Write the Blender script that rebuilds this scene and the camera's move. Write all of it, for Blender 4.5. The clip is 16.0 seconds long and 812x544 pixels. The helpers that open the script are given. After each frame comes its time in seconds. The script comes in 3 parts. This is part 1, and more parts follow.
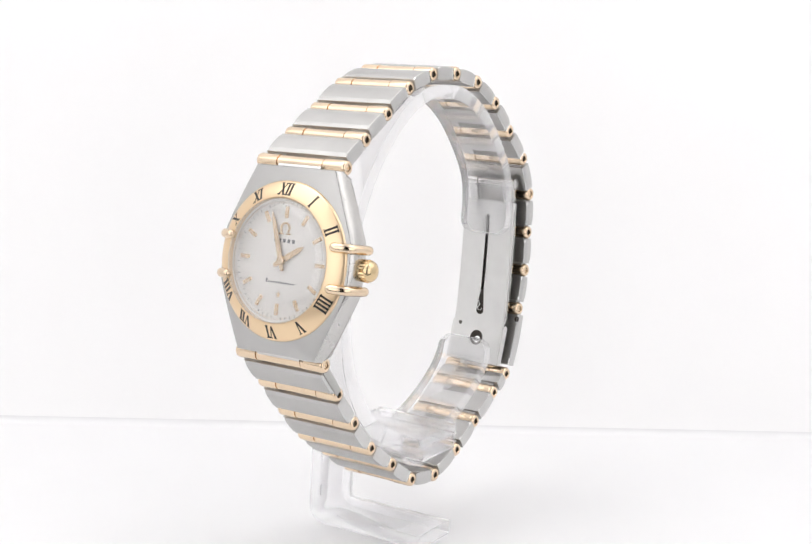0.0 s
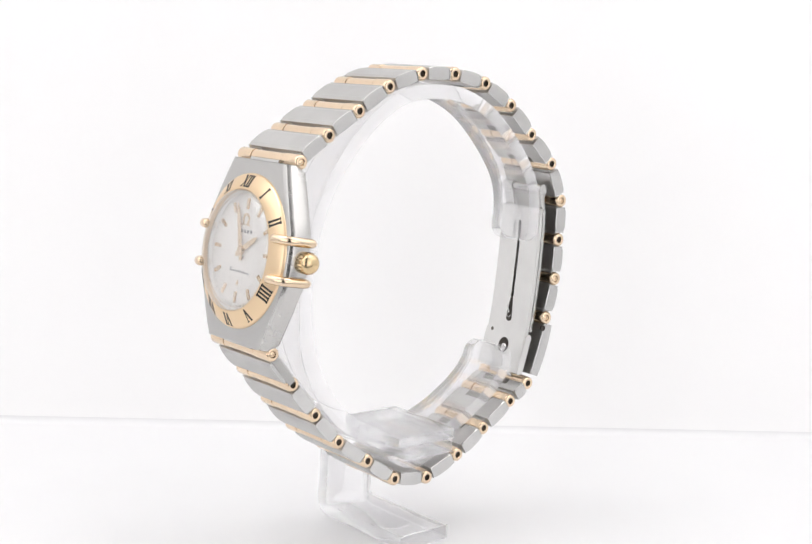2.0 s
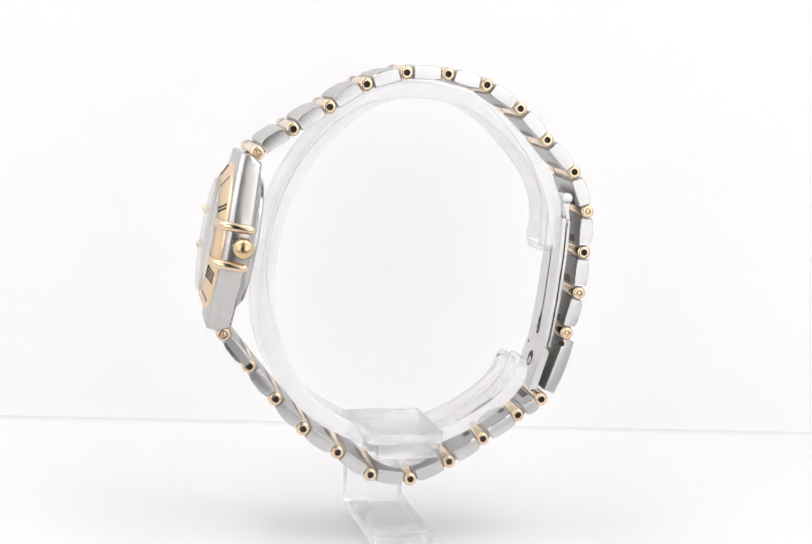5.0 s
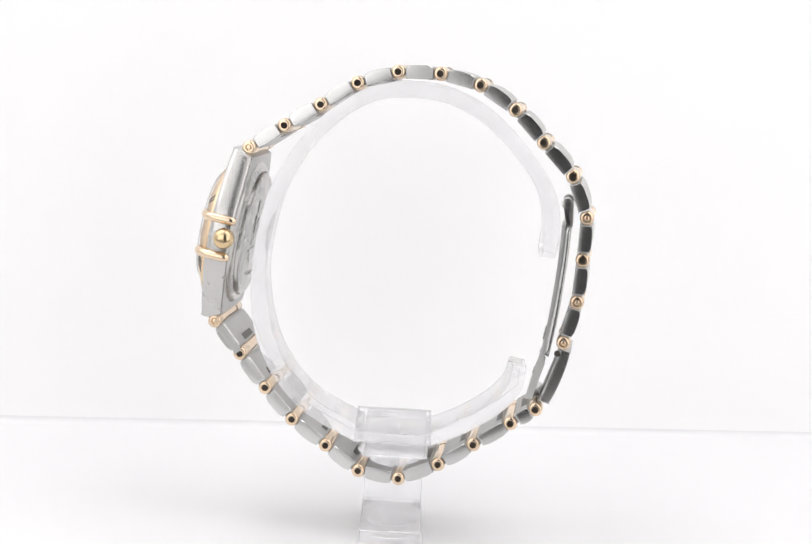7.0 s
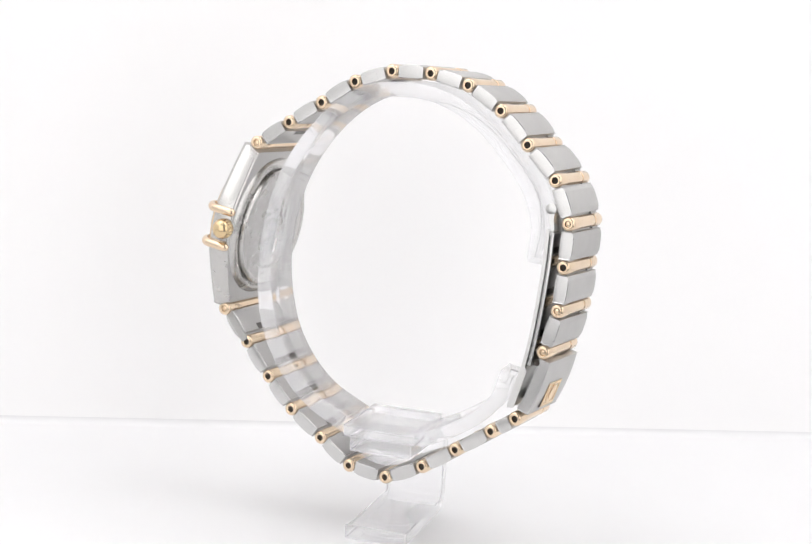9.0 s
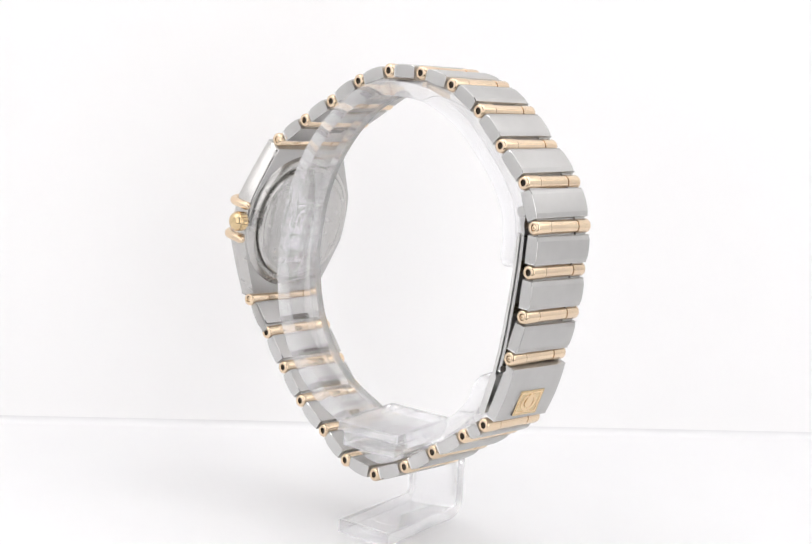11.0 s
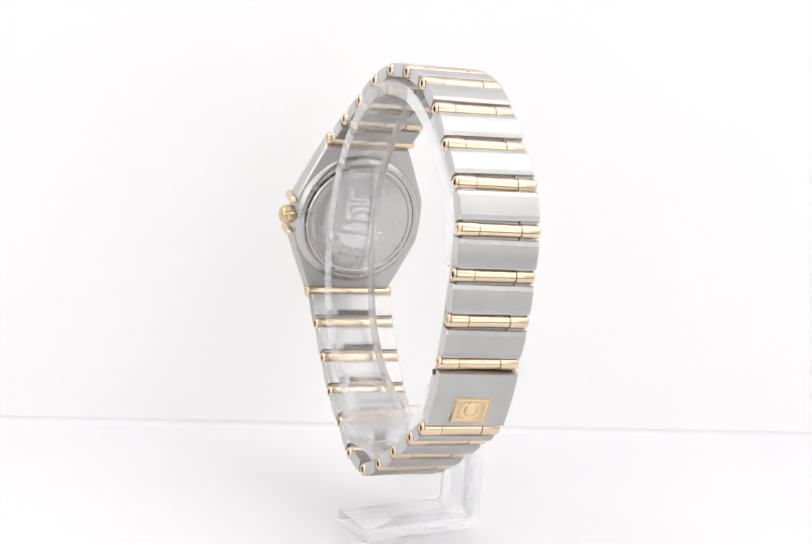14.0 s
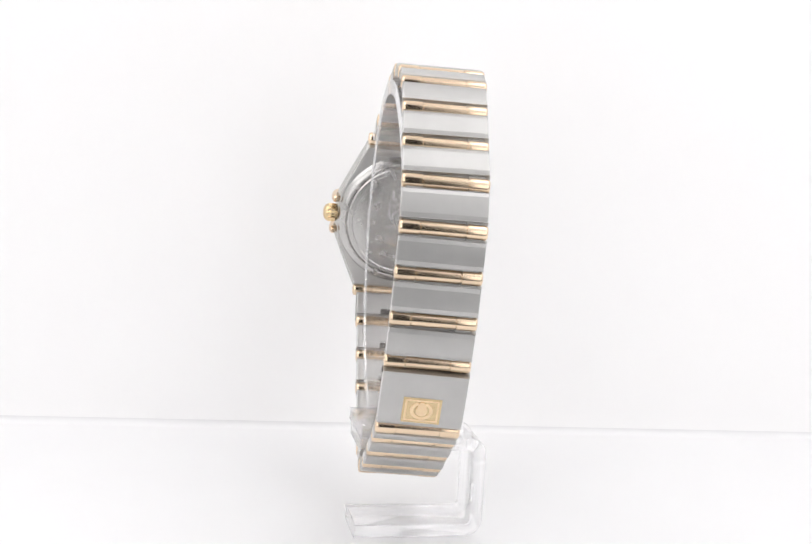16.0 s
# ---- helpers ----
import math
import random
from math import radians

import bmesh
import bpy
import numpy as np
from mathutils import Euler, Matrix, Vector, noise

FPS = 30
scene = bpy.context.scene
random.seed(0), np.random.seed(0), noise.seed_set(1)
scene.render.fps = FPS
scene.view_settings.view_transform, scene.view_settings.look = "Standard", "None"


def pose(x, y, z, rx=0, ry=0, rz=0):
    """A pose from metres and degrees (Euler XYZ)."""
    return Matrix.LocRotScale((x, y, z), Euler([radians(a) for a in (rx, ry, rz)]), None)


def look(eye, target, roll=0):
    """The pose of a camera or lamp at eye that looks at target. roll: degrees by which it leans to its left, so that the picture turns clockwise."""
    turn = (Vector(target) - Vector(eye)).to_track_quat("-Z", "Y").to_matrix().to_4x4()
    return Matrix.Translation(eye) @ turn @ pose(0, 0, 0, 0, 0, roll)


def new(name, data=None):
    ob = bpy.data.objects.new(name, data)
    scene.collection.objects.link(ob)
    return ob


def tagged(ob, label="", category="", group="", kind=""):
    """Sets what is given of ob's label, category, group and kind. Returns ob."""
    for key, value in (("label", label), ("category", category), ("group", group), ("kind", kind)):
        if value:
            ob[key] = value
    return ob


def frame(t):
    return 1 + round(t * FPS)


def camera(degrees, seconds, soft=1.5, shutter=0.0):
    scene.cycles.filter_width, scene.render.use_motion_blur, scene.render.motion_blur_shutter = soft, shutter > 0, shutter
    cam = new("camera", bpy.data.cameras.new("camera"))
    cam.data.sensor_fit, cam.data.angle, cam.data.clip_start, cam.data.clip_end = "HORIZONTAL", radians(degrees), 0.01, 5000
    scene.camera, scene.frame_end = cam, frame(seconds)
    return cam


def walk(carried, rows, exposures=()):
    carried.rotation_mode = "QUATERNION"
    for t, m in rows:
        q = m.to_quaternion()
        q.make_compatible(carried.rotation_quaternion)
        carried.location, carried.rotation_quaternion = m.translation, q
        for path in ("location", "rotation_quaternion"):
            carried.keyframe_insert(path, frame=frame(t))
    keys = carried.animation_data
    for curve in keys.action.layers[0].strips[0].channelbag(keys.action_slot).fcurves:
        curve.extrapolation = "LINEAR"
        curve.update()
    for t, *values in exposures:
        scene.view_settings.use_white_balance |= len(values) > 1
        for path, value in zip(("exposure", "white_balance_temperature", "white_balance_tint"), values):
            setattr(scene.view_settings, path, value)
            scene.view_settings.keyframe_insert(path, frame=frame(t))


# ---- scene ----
MM = 0.001

# ---------------------------------------------------------------- camera
cam = camera(31.85, 16.0, soft=1.45)
EYE = Vector((-0.83 * MM, -200 * MM, 74.7 * MM))
AIM = EYE + Vector((0, math.cos(radians(10.228)), -math.sin(radians(10.228))))
still = look(EYE, AIM, 3.464)
walk(cam, [(0.0, still), (16.0, still)], exposures=[(0.0, 0.13), (16.0, 0.13)])

# turn of the turntable, degrees, second by second
TURNS = [(0.0, 60.15), (0.5, 55.90), (1.0, 51.68), (1.5, 47.43), (2.0, 43.03), (2.5, 38.62), (3.0, 34.24),
         (3.5, 29.89), (4.0, 25.55), (6.5, 4.38), (7.0, 0.0), (7.5, -4.55), (8.0, -9.19), (8.5, -13.83),
         (9.0, -18.38), (11.5, -39.88), (12.0, -44.18), (12.5, -48.47), (13.0, -52.80), (13.5, -57.11),
         (14.0, -61.42), (14.5, -65.71), (15.0, -70.03), (15.5, -74.38), (16.0, -78.78)]

# ---------------------------------------------------------------- light
world = bpy.data.worlds.new("dim_room")
scene.world = world
world.use_nodes = True
world.node_tree.nodes["Background"].inputs[0].default_value = (0.9, 0.95, 1.0, 1)
world.node_tree.nodes["Background"].inputs[1].default_value = 0.02


def area_lamp(name, eye, target, sx, sy, watts, colour=(1, 1, 1)):
    data = bpy.data.lights.new(name, "AREA")
    data.shape, data.size, data.size_y, data.energy, data.color = "RECTANGLE", sx, sy, watts, colour
    ob = new(name, data)
    ob.matrix_world = look(eye, target)
    return ob


LED = (1.0, 0.988, 0.993)
for side_x in (-0.138, 0.138):
    area_lamp("led_panel_top", (side_x, -0.04, 0.352), (side_x, -0.01, 0), 0.155, 0.22, 0.22, LED)
area_lamp("led_panel_left", (-0.218, -0.07, 0.17), (0, -0.07, 0.14), 0.24, 0.33, 0.205, LED)
area_lamp("led_panel_right", (0.218, -0.07, 0.17), (0, -0.07, 0.14), 0.24, 0.33, 0.175, LED)
area_lamp("led_panel_front_left", (-0.134, -0.188, 0.075), (-0.134, 0.0, 0.075), 0.17, 0.14, 0.064, LED)
area_lamp("led_panel_front_right", (0.134, -0.188, 0.075), (0.134, 0.0, 0.075), 0.17, 0.14, 0.064, LED)


# ---------------------------------------------------------------- materials
def nodes_of(name):
    m = bpy.data.materials.new(name)
    m.use_nodes = True
    nt = m.node_tree
    return m, nt, nt.nodes["Principled BSDF"]


def link(nt, a, ao, b, bi):
    nt.links.new(a.outputs[ao], b.inputs[bi])


def metal(name, colour, rough, stretch=(900, 60, 900), relief=0.06, wear=0.12, mottle=0.08):
    """Metal with fine streaks along one axis, faint stains and tiny scratches."""
    m, nt, b = nodes_of(name)
    b.inputs["Metallic"].default_value = 1.0
    co = nt.nodes.new("ShaderNodeTexCoord")
    mp = nt.nodes.new("ShaderNodeMapping")
    mp.inputs["Scale"].default_value = stretch
    link(nt, co, "Object", mp, "Vector")
    fine = nt.nodes.new("ShaderNodeTexNoise")
    fine.inputs["Scale"].default_value = 12
    fine.inputs["Detail"].default_value = 3
    link(nt, mp, "Vector", fine, "Vector")
    broad = nt.nodes.new("ShaderNodeTexNoise")
    broad.inputs["Scale"].default_value = 320
    broad.inputs["Detail"].default_value = 4
    link(nt, co, "Object", broad, "Vector")
    info = nt.nodes.new("ShaderNodeObjectInfo")
    ramp = nt.nodes.new("ShaderNodeMix")
    ramp.data_type = "RGBA"
    ramp.inputs["A"].default_value = (*[c * (1 - mottle) for c in colour], 1)
    ramp.inputs["B"].default_value = (*[min(1, c * (1 + mottle)) for c in colour], 1)
    link(nt, broad, "Fac", ramp, "Factor")
    tone = nt.nodes.new("ShaderNodeMapRange")
    tone.inputs["To Min"].default_value, tone.inputs["To Max"].default_value = 0.95, 1.03
    link(nt, info, "Random", tone, "Value")
    mul = nt.nodes.new("ShaderNodeVectorMath")
    mul.operation = "SCALE"
    link(nt, ramp, "Result", mul, 0)
    link(nt, tone, "Result", mul, "Scale")
    link(nt, mul, "Vector", b, "Base Color")
    rr = nt.nodes.new("ShaderNodeMapRange")
    rr.inputs["To Min"].default_value, rr.inputs["To Max"].default_value = max(0.02, rough - wear / 2), rough + wear / 2
    link(nt, fine, "Fac", rr, "Value")
    link(nt, rr, "Result", b, "Roughness")
    if relief:
        bump = nt.nodes.new("ShaderNodeBump")
        bump.inputs["Strength"].default_value = relief
        bump.inputs["Distance"].default_value = 0.00003
        link(nt, fine, "Fac", bump, "Height")
        link(nt, bump, "Normal", b, "Normal")
    return m


def plain(name, colour, rough=0.5, spread=0.06, size=500, relief=0.0, metallic=0.0):
    m, nt, b = nodes_of(name)
    co = nt.nodes.new("ShaderNodeTexCoord")
    no = nt.nodes.new("ShaderNodeTexNoise")
    no.inputs["Scale"].default_value = size
    no.inputs["Detail"].default_value = 5
    link(nt, co, "Object", no, "Vector")
    mx = nt.nodes.new("ShaderNodeMix")
    mx.data_type = "RGBA"
    mx.inputs["A"].default_value = (*[c * (1 - spread) for c in colour], 1)
    mx.inputs["B"].default_value = (*[min(1, c * (1 + spread)) for c in colour], 1)
    link(nt, no, "Fac", mx, "Factor")
    link(nt, mx, "Result", b, "Base Color")
    b.inputs["Roughness"].default_value = rough
    b.inputs["Metallic"].default_value = metallic
    if relief:
        bump = nt.nodes.new("ShaderNodeBump")
        bump.inputs["Strength"].default_value = relief
        bump.inputs["Distance"].default_value = 0.0001
        link(nt, no, "Fac", bump, "Height")
        link(nt, bump, "Normal", b, "Normal")
    return m


def clear(name, ior, tint, rough=0.02):
    """Clear domed crystal: light goes straight through, a clean gloss lies over it."""
    m, nt, b = nodes_of(name)
    out = nt.nodes["Material Output"]
    nt.nodes.remove(b)
    body = nt.nodes.new("ShaderNodeBsdfTransparent")
    body.inputs["Color"].default_value = (*tint, 1)
    shine = nt.nodes.new("ShaderNodeBsdfGlossy")
    shine.inputs["Roughness"].default_value = rough
    facing = nt.nodes.new("ShaderNodeLayerWeight")
    facing.inputs["Blend"].default_value = 0.5
    steep = nt.nodes.new("ShaderNodeMath")
    steep.operation = "POWER"
    steep.inputs[1].default_value = 2.6
    link(nt, facing, "Facing", steep, 0)
    gloss = nt.nodes.new("ShaderNodeMapRange")
    f0 = ((ior - 1) / (ior + 1)) ** 2
    gloss.inputs["To Min"].default_value, gloss.inputs["To Max"].default_value = f0, 0.85
    link(nt, steep, "Value", gloss, "Value")
    mix = nt.nodes.new("ShaderNodeMixShader")
    link(nt, gloss, "Result", mix, "Fac")
    link(nt, body, "BSDF", mix, 1)
    link(nt, shine, "BSDF", mix, 2)
    link(nt, mix, "Shader", out, "Surface")
    return m


def acrylic(name, ior, thru, haze):
    """Cast acrylic: refracting body, with a share that passes straight and a share of white: its slight haze, plus
    painted-in inner reflections.
    """
    m, nt, b = nodes_of(name)
    out = nt.nodes["Material Output"]
    b.inputs["Transmission Weight"].default_value = 1.0
    b.inputs["IOR"].default_value = ior
    b.inputs["Base Color"].default_value = (0.995, 0.995, 1.0, 1)
    b.inputs["Roughness"].default_value = 0.0
    straight = nt.nodes.new("ShaderNodeBsdfTransparent")
    straight.inputs["Color"].default_value = (0.99, 0.99, 0.995, 1)
    white = nt.nodes.new("ShaderNodeBsdfDiffuse")
    white.inputs["Color"].default_value = (0.96, 0.96, 0.975, 1)
    co = nt.nodes.new("ShaderNodeTexCoord")
    no = nt.nodes.new("ShaderNodeTexNoise")
    no.inputs["Scale"].default_value = 420
    no.inputs["Detail"].default_value = 4
    link(nt, co, "Object", no, "Vector")
    rng = nt.nodes.new("ShaderNodeMapRange")
    rng.inputs["To Min"].default_value, rng.inputs["To Max"].default_value = haze * 0.75, haze * 1.25
    link(nt, no, "Fac", rng, "Value")
    first = nt.nodes.new("ShaderNodeMixShader")
    first.inputs["Fac"].default_value = thru
    link(nt, b, "BSDF", first, 1)
    link(nt, straight, "BSDF", first, 2)
    mix = nt.nodes.new("ShaderNodeMixShader")
    link(nt, rng, "Result", mix, "Fac")
    link(nt, first, "Shader", mix, 1)
    link(nt, white, "BSDF", mix, 2)
    link(nt, mix, "Shader", out, "Surface")
    return m


STEEL_BRUSHED = metal("brushed_steel", (0.525, 0.519, 0.508), 0.44, (60, 900, 900), 0.10, 0.16)
STEEL_CASE = metal("satin_case_steel", (0.51, 0.503, 0.492), 0.4, (300, 60, 300), 0.0, 0.05, 0.02)
STEEL_BLADE = metal("satin_blade_steel", (0.70, 0.695, 0.68), 0.34, (60, 900, 900), 0.05, 0.12)
STEEL_POLISHED = metal("polished_steel", (0.60, 0.595, 0.585), 0.2, (400, 400, 400), 0.02, 0.06)
GOLD = metal("polished_gold", (0.795, 0.63, 0.455), 0.18, (500, 500, 500), 0.03, 0.08)
GOLD_SATIN = metal("satin_gold", (0.81, 0.62, 0.405), 0.3, (700, 700, 700), 0.015, 0.05, 0.04)
GOLD_YELLOW = metal("yellow_gold", (0.70, 0.535, 0.32), 0.2, (500, 500, 500), 0.03, 0.08)
STEEL_FLANK = metal("fine_polished_flank_steel", (0.56, 0.55, 0.535), 0.27, (60, 60, 60), 0.0, 0.03, 0.02)
STEEL_MIRROR = metal("mirror_relief_steel", (0.70, 0.695, 0.69), 0.1, (400, 400, 400), 0.0, 0.04)
STEEL_INNER = metal("bright_inner_steel", (0.48, 0.472, 0.46), 0.4, (60, 900, 900), 0.05, 0.1)
# near-black brown for side pins, and painted shade inside holes and slots
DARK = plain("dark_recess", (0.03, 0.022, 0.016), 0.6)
INK = plain("black_enamel", (0.025, 0.02, 0.018), 0.45)
DIAL = plain("silvered_dial", (0.83, 0.81, 0.785), 0.42, 0.03, 900, 0.02)
PRINT = plain("grey_print", (0.2, 0.2, 0.21), 0.5)
CRYSTAL = clear("sapphire_crystal", 1.7, (0.99, 0.99, 0.99))
ACRYLIC = acrylic("clear_acrylic", 1.47, 0.78, 0.006)
# edges and cuts get more white, painting in reflections caught inside the plastic
ACRYLIC_EDGE = acrylic("acrylic_edge", 1.49, 0.25, 0.25)
ACRYLIC_CUT = acrylic("polished_acrylic_cut", 1.49, 0.15, 0.22)
ACRYLIC_HAZY = acrylic("whitened_acrylic", 1.49, 0.35, 0.03)
SLOT = plain("shaded_slot", (0.09, 0.08, 0.075), 0.5)
DARK_STEEL = metal("dark_steel", (0.13, 0.12, 0.11), 0.4)
PAD = plain("translucent_pad", (0.84, 0.84, 0.85), 0.6, 0.08, 900)
PAPER = plain("white_sweep", (0.95, 0.945, 0.945), 0.85, 0.01, 60, 0.01)
# floor copy of the sweep's white, darkened in colour to hold its light down
FLOOR_DIMMED = plain("white_floor_dimmed", (0.815, 0.815, 0.82), 0.5, 0.012, 60, 0.0)
PANEL = plain("white_box_lining", (0.86, 0.86, 0.86), 0.8, 0.02, 30)
BLACK = plain("black_cloth", (0.012, 0.012, 0.013), 0.9, 0.3, 80)


# ---------------------------------------------------------------- mesh tools
def part(name, bm, material, parent, label="", smooth=32):
    me = bpy.data.meshes.new(name)
    bmesh.ops.recalc_face_normals(bm, faces=bm.faces)
    bm.to_mesh(me)
    bm.free()
    me.materials.append(material)
    if smooth:
        me.shade_smooth()
        me.set_sharp_from_angle(angle=radians(smooth))
    ob = new(name, me)
    ob.parent = parent
    if label:
        tagged(ob, label)
    return ob


def loft(bm, rings, closed=False, caps=True):
    """Joins rings of points, each of one length, into a skin."""
    vs = [[bm.verts.new(p) for p in ring] for ring in rings]
    n = len(vs[0])
    pairs = list(zip(vs, vs[1:])) + ([(vs[-1], vs[0])] if closed else [])
    for a, b in pairs:
        for i in range(n):
            bm.faces.new((a[i], a[(i + 1) % n], b[(i + 1) % n], b[i]))
    if caps and not closed:
        bm.faces.new(vs[0])
        bm.faces.new(vs[-1][::-1])


def soften(bm, width, segments=2, sharp=30, mark=False):
    bm.normal_update()
    edges = [e for e in bm.edges if len(e.link_faces) == 2 and e.calc_face_angle(0) > radians(sharp)]
    made = bmesh.ops.bevel(bm, geom=edges, offset=width, offset_type="OFFSET", segments=segments, profile=0.5,
                           affect="EDGES", clamp_overlap=True)
    for f in made["faces"] if mark else ():
        f.material_index = 1


def prism(bm, outline, place, s0, s1):
    """A plate: the outline (u, v) from s0 to s1, set in space by place(u, v, s)."""
    loft(bm, [[place(u, v, s) for u, v in outline] for s in (s0, s1)])


def lathe(bm, centre, axis, profile, seg=24, flute=0.0):
    """Turns a profile of (along, radius) about the axis through the centre."""
    axis = Vector(axis).normalized()
    a = axis.orthogonal().normalized()
    b = axis.cross(a)
    rings = []
    for s, r in profile:
        ring = []
        for k in range(seg):
            rr = r * (1 - flute * (k % 2)) if r > 0 else 0.00001 * MM
            ang = 2 * math.pi * k / seg
            ring.append(Vector(centre) + axis * s + (a * math.cos(ang) + b * math.sin(ang)) * rr)
        rings.append(ring)
    loft(bm, rings)


def curve(points, steps):
    """A smooth line through the points."""
    p = [np.array(q, float) for q in points]
    p = [2 * p[0] - p[1]] + p + [2 * p[-1] - p[-2]]
    out = []
    for i in range(1, len(p) - 2):
        for k in range(steps):
            u = k / steps
            out.append(0.5 * (2 * p[i] + (p[i + 1] - p[i - 1]) * u + (2 * p[i - 1] - 5 * p[i] + 4 * p[i + 1] - p[i + 2]) * u * u
                              + (3 * p[i] - p[i - 1] - 3 * p[i + 1] + p[i + 2]) * u ** 3))
    return out + [p[-2]]


# ---------------------------------------------------------------- the photo box
def structure(name, bm, material, label, smooth=0):
    ob = part(name, bm, material, None, "", smooth)
    return tagged(ob, label, name.split("_")[0], kind="structure")


def build_box():
    # floor sheet running up into the back wall along a slightly slanted fold
    def fold(x):
        return 0.0512 + 0.140 * x
    bm = bmesh.new()
    rows = []
    for x in np.linspace(-0.24, 0.24, 13):
        y0 = fold(x)
        line = [Vector((x, -0.1, 0)), Vector((x, -0.05, 0)), Vector((x, y0 - 0.03, 0))]
        r = 0.0012
        for k in range(9):
            a = math.pi / 2 * k / 8
            line.append(Vector((x, y0 - r + r * math.sin(a), r - r * math.cos(a))))
        line += [Vector((x, y0 + 0.004, 0.12)), Vector((x, y0 + 0.004, 0.36))]
        rows.append([bm.verts.new(p) for p in line])
    for a, b in zip(rows, rows[1:]):
        for i in range(len(a) - 1):
            bm.faces.new((a[i], b[i], b[i + 1], a[i + 1]))
    # floor faces take the darker copy, so weaker light there is painted in
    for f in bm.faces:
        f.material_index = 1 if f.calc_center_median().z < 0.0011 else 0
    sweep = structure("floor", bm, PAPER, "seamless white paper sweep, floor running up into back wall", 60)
    sweep.data.materials.append(FLOOR_DIMMED)

    def slab(name, lo, hi, mat, label):
        bm = bmesh.new()
        bmesh.ops.create_cube(bm, size=1)
        for v in bm.verts:
            v.co = Vector([lo[i] + (v.co[i] + 0.5) * (hi[i] - lo[i]) for i in range(3)])
        return structure(name, bm, mat, label)

    slab("wall_left", (-0.232, -0.22, 0), (-0.222, 0.11, 0.36), PANEL, "white side wall of the photo box")
    slab("wall_right", (0.222, -0.22, 0), (0.232, 0.11, 0.36), PANEL, "white side wall of the photo box")
    slab("ceiling", (-0.232, -0.22, 0.36), (0.232, 0.11, 0.37), PANEL, "white ceiling of the photo box with lamps under it")
    # front panel with the slot that the lens looks through
    bm = bmesh.new()
    hole = [(-0.035, -0.018), (0.035, -0.018), (0.035, 0.345), (-0.035, 0.345)]
    rim = [(-0.232, -0.02), (0.232, -0.02), (0.232, 0.36), (-0.232, 0.36)]
    for y in (-0.19, -0.194):
        o = [bm.verts.new((x, y, z)) for x, z in rim]
        h = [bm.verts.new((x, y, z)) for x, z in hole]
        for i in range(4):
            j = (i + 1) % 4
            bm.faces.new((o[i], o[j], h[j], h[i]))
    structure("wall_front", bm, PANEL, "white front panel of the photo box with a lens slot")
    slab("table", (-0.4, -0.5, -0.03), (0.4, 0.2, -0.02), BLACK, "black cloth on the table under the photo box")
    slab("wall_back_room", (-0.5, -0.6, -0.02), (0.5, -0.59, 0.6), BLACK, "black cloth behind the photo box")


build_box()

# ---------------------------------------------------------------- the turning things
watch = new("wristwatch")
watch.empty_display_size = 0.01
tagged(watch, "two-tone steel and gold ladies' wristwatch hung closed on a clear stand", "watch")
stand = new("watch_stand")
stand.empty_display_size = 0.01
tagged(stand, "clear acrylic C-ring watch stand with a bent foot", "display stand")

# pins of the bracelet, (across, height) in mm, from the case's upper end round to its lower end
PINS = [(-23.01, 55.13), (-18.29, 58.46), (-13.39, 61.64), (-8.43, 64.92), (-2.92, 66.78), (2.9, 66.86), (8.48, 65.66),
        (13.47, 62.63), (17.64, 58.46), (21.91, 54.14), (24.23, 48.61), (24.09, 42.75), (23.77, 36.84), (22.32, 31.0),
        (19.13, 21.3), (15.78, 18.98), (10.77, 15.48), (5.96, 12.15), (0.42, 9.58), (-5.39, 10.24), (-10.24, 13.53),
        (-15.28, 16.93), (-19.31, 21.21), (-23.15, 25.86), (-26.81, 30.39)]


def depth_at(x, h):
    """Depth of the bracelet's middle plane, which leans a little on its stand."""
    return 2.09 - 0.0942 * x + 0.0402 * (h - 74.7)


def side_dir(x):
    """The way across the bracelet: it is twisted a little between case and clasp."""
    return Vector((0.115 + 0.0012 * x, 1, -0.035)).normalized()


def far_shift(i):
    """The bracelet's half next to the case reaches a little further on the side away from the crown."""
    k = min(i, 24 - i)
    return [0.38, 0.4, 0.42, 0.42, 0.4, 0.3, 0.15][k] if k < 7 else 0.0


def half_width(i):
    k = min(i, 24 - i)
    return ([6.9, 6.2, 5.95, 5.8, 5.7, 5.65][k] if k < 6 else 5.6) + far_shift(i)


SIDE = [side_dir(x) for x, _ in PINS]
CENTRE = [Vector((x, depth_at(x, h), h)) * MM + side_dir(x) * far_shift(i) * MM for i, (x, h) in enumerate(PINS)]
HUB = Vector((-1, 0, 38)) * MM
FILLED = (0, 10, 12, 13, 24)
RING = 0.99


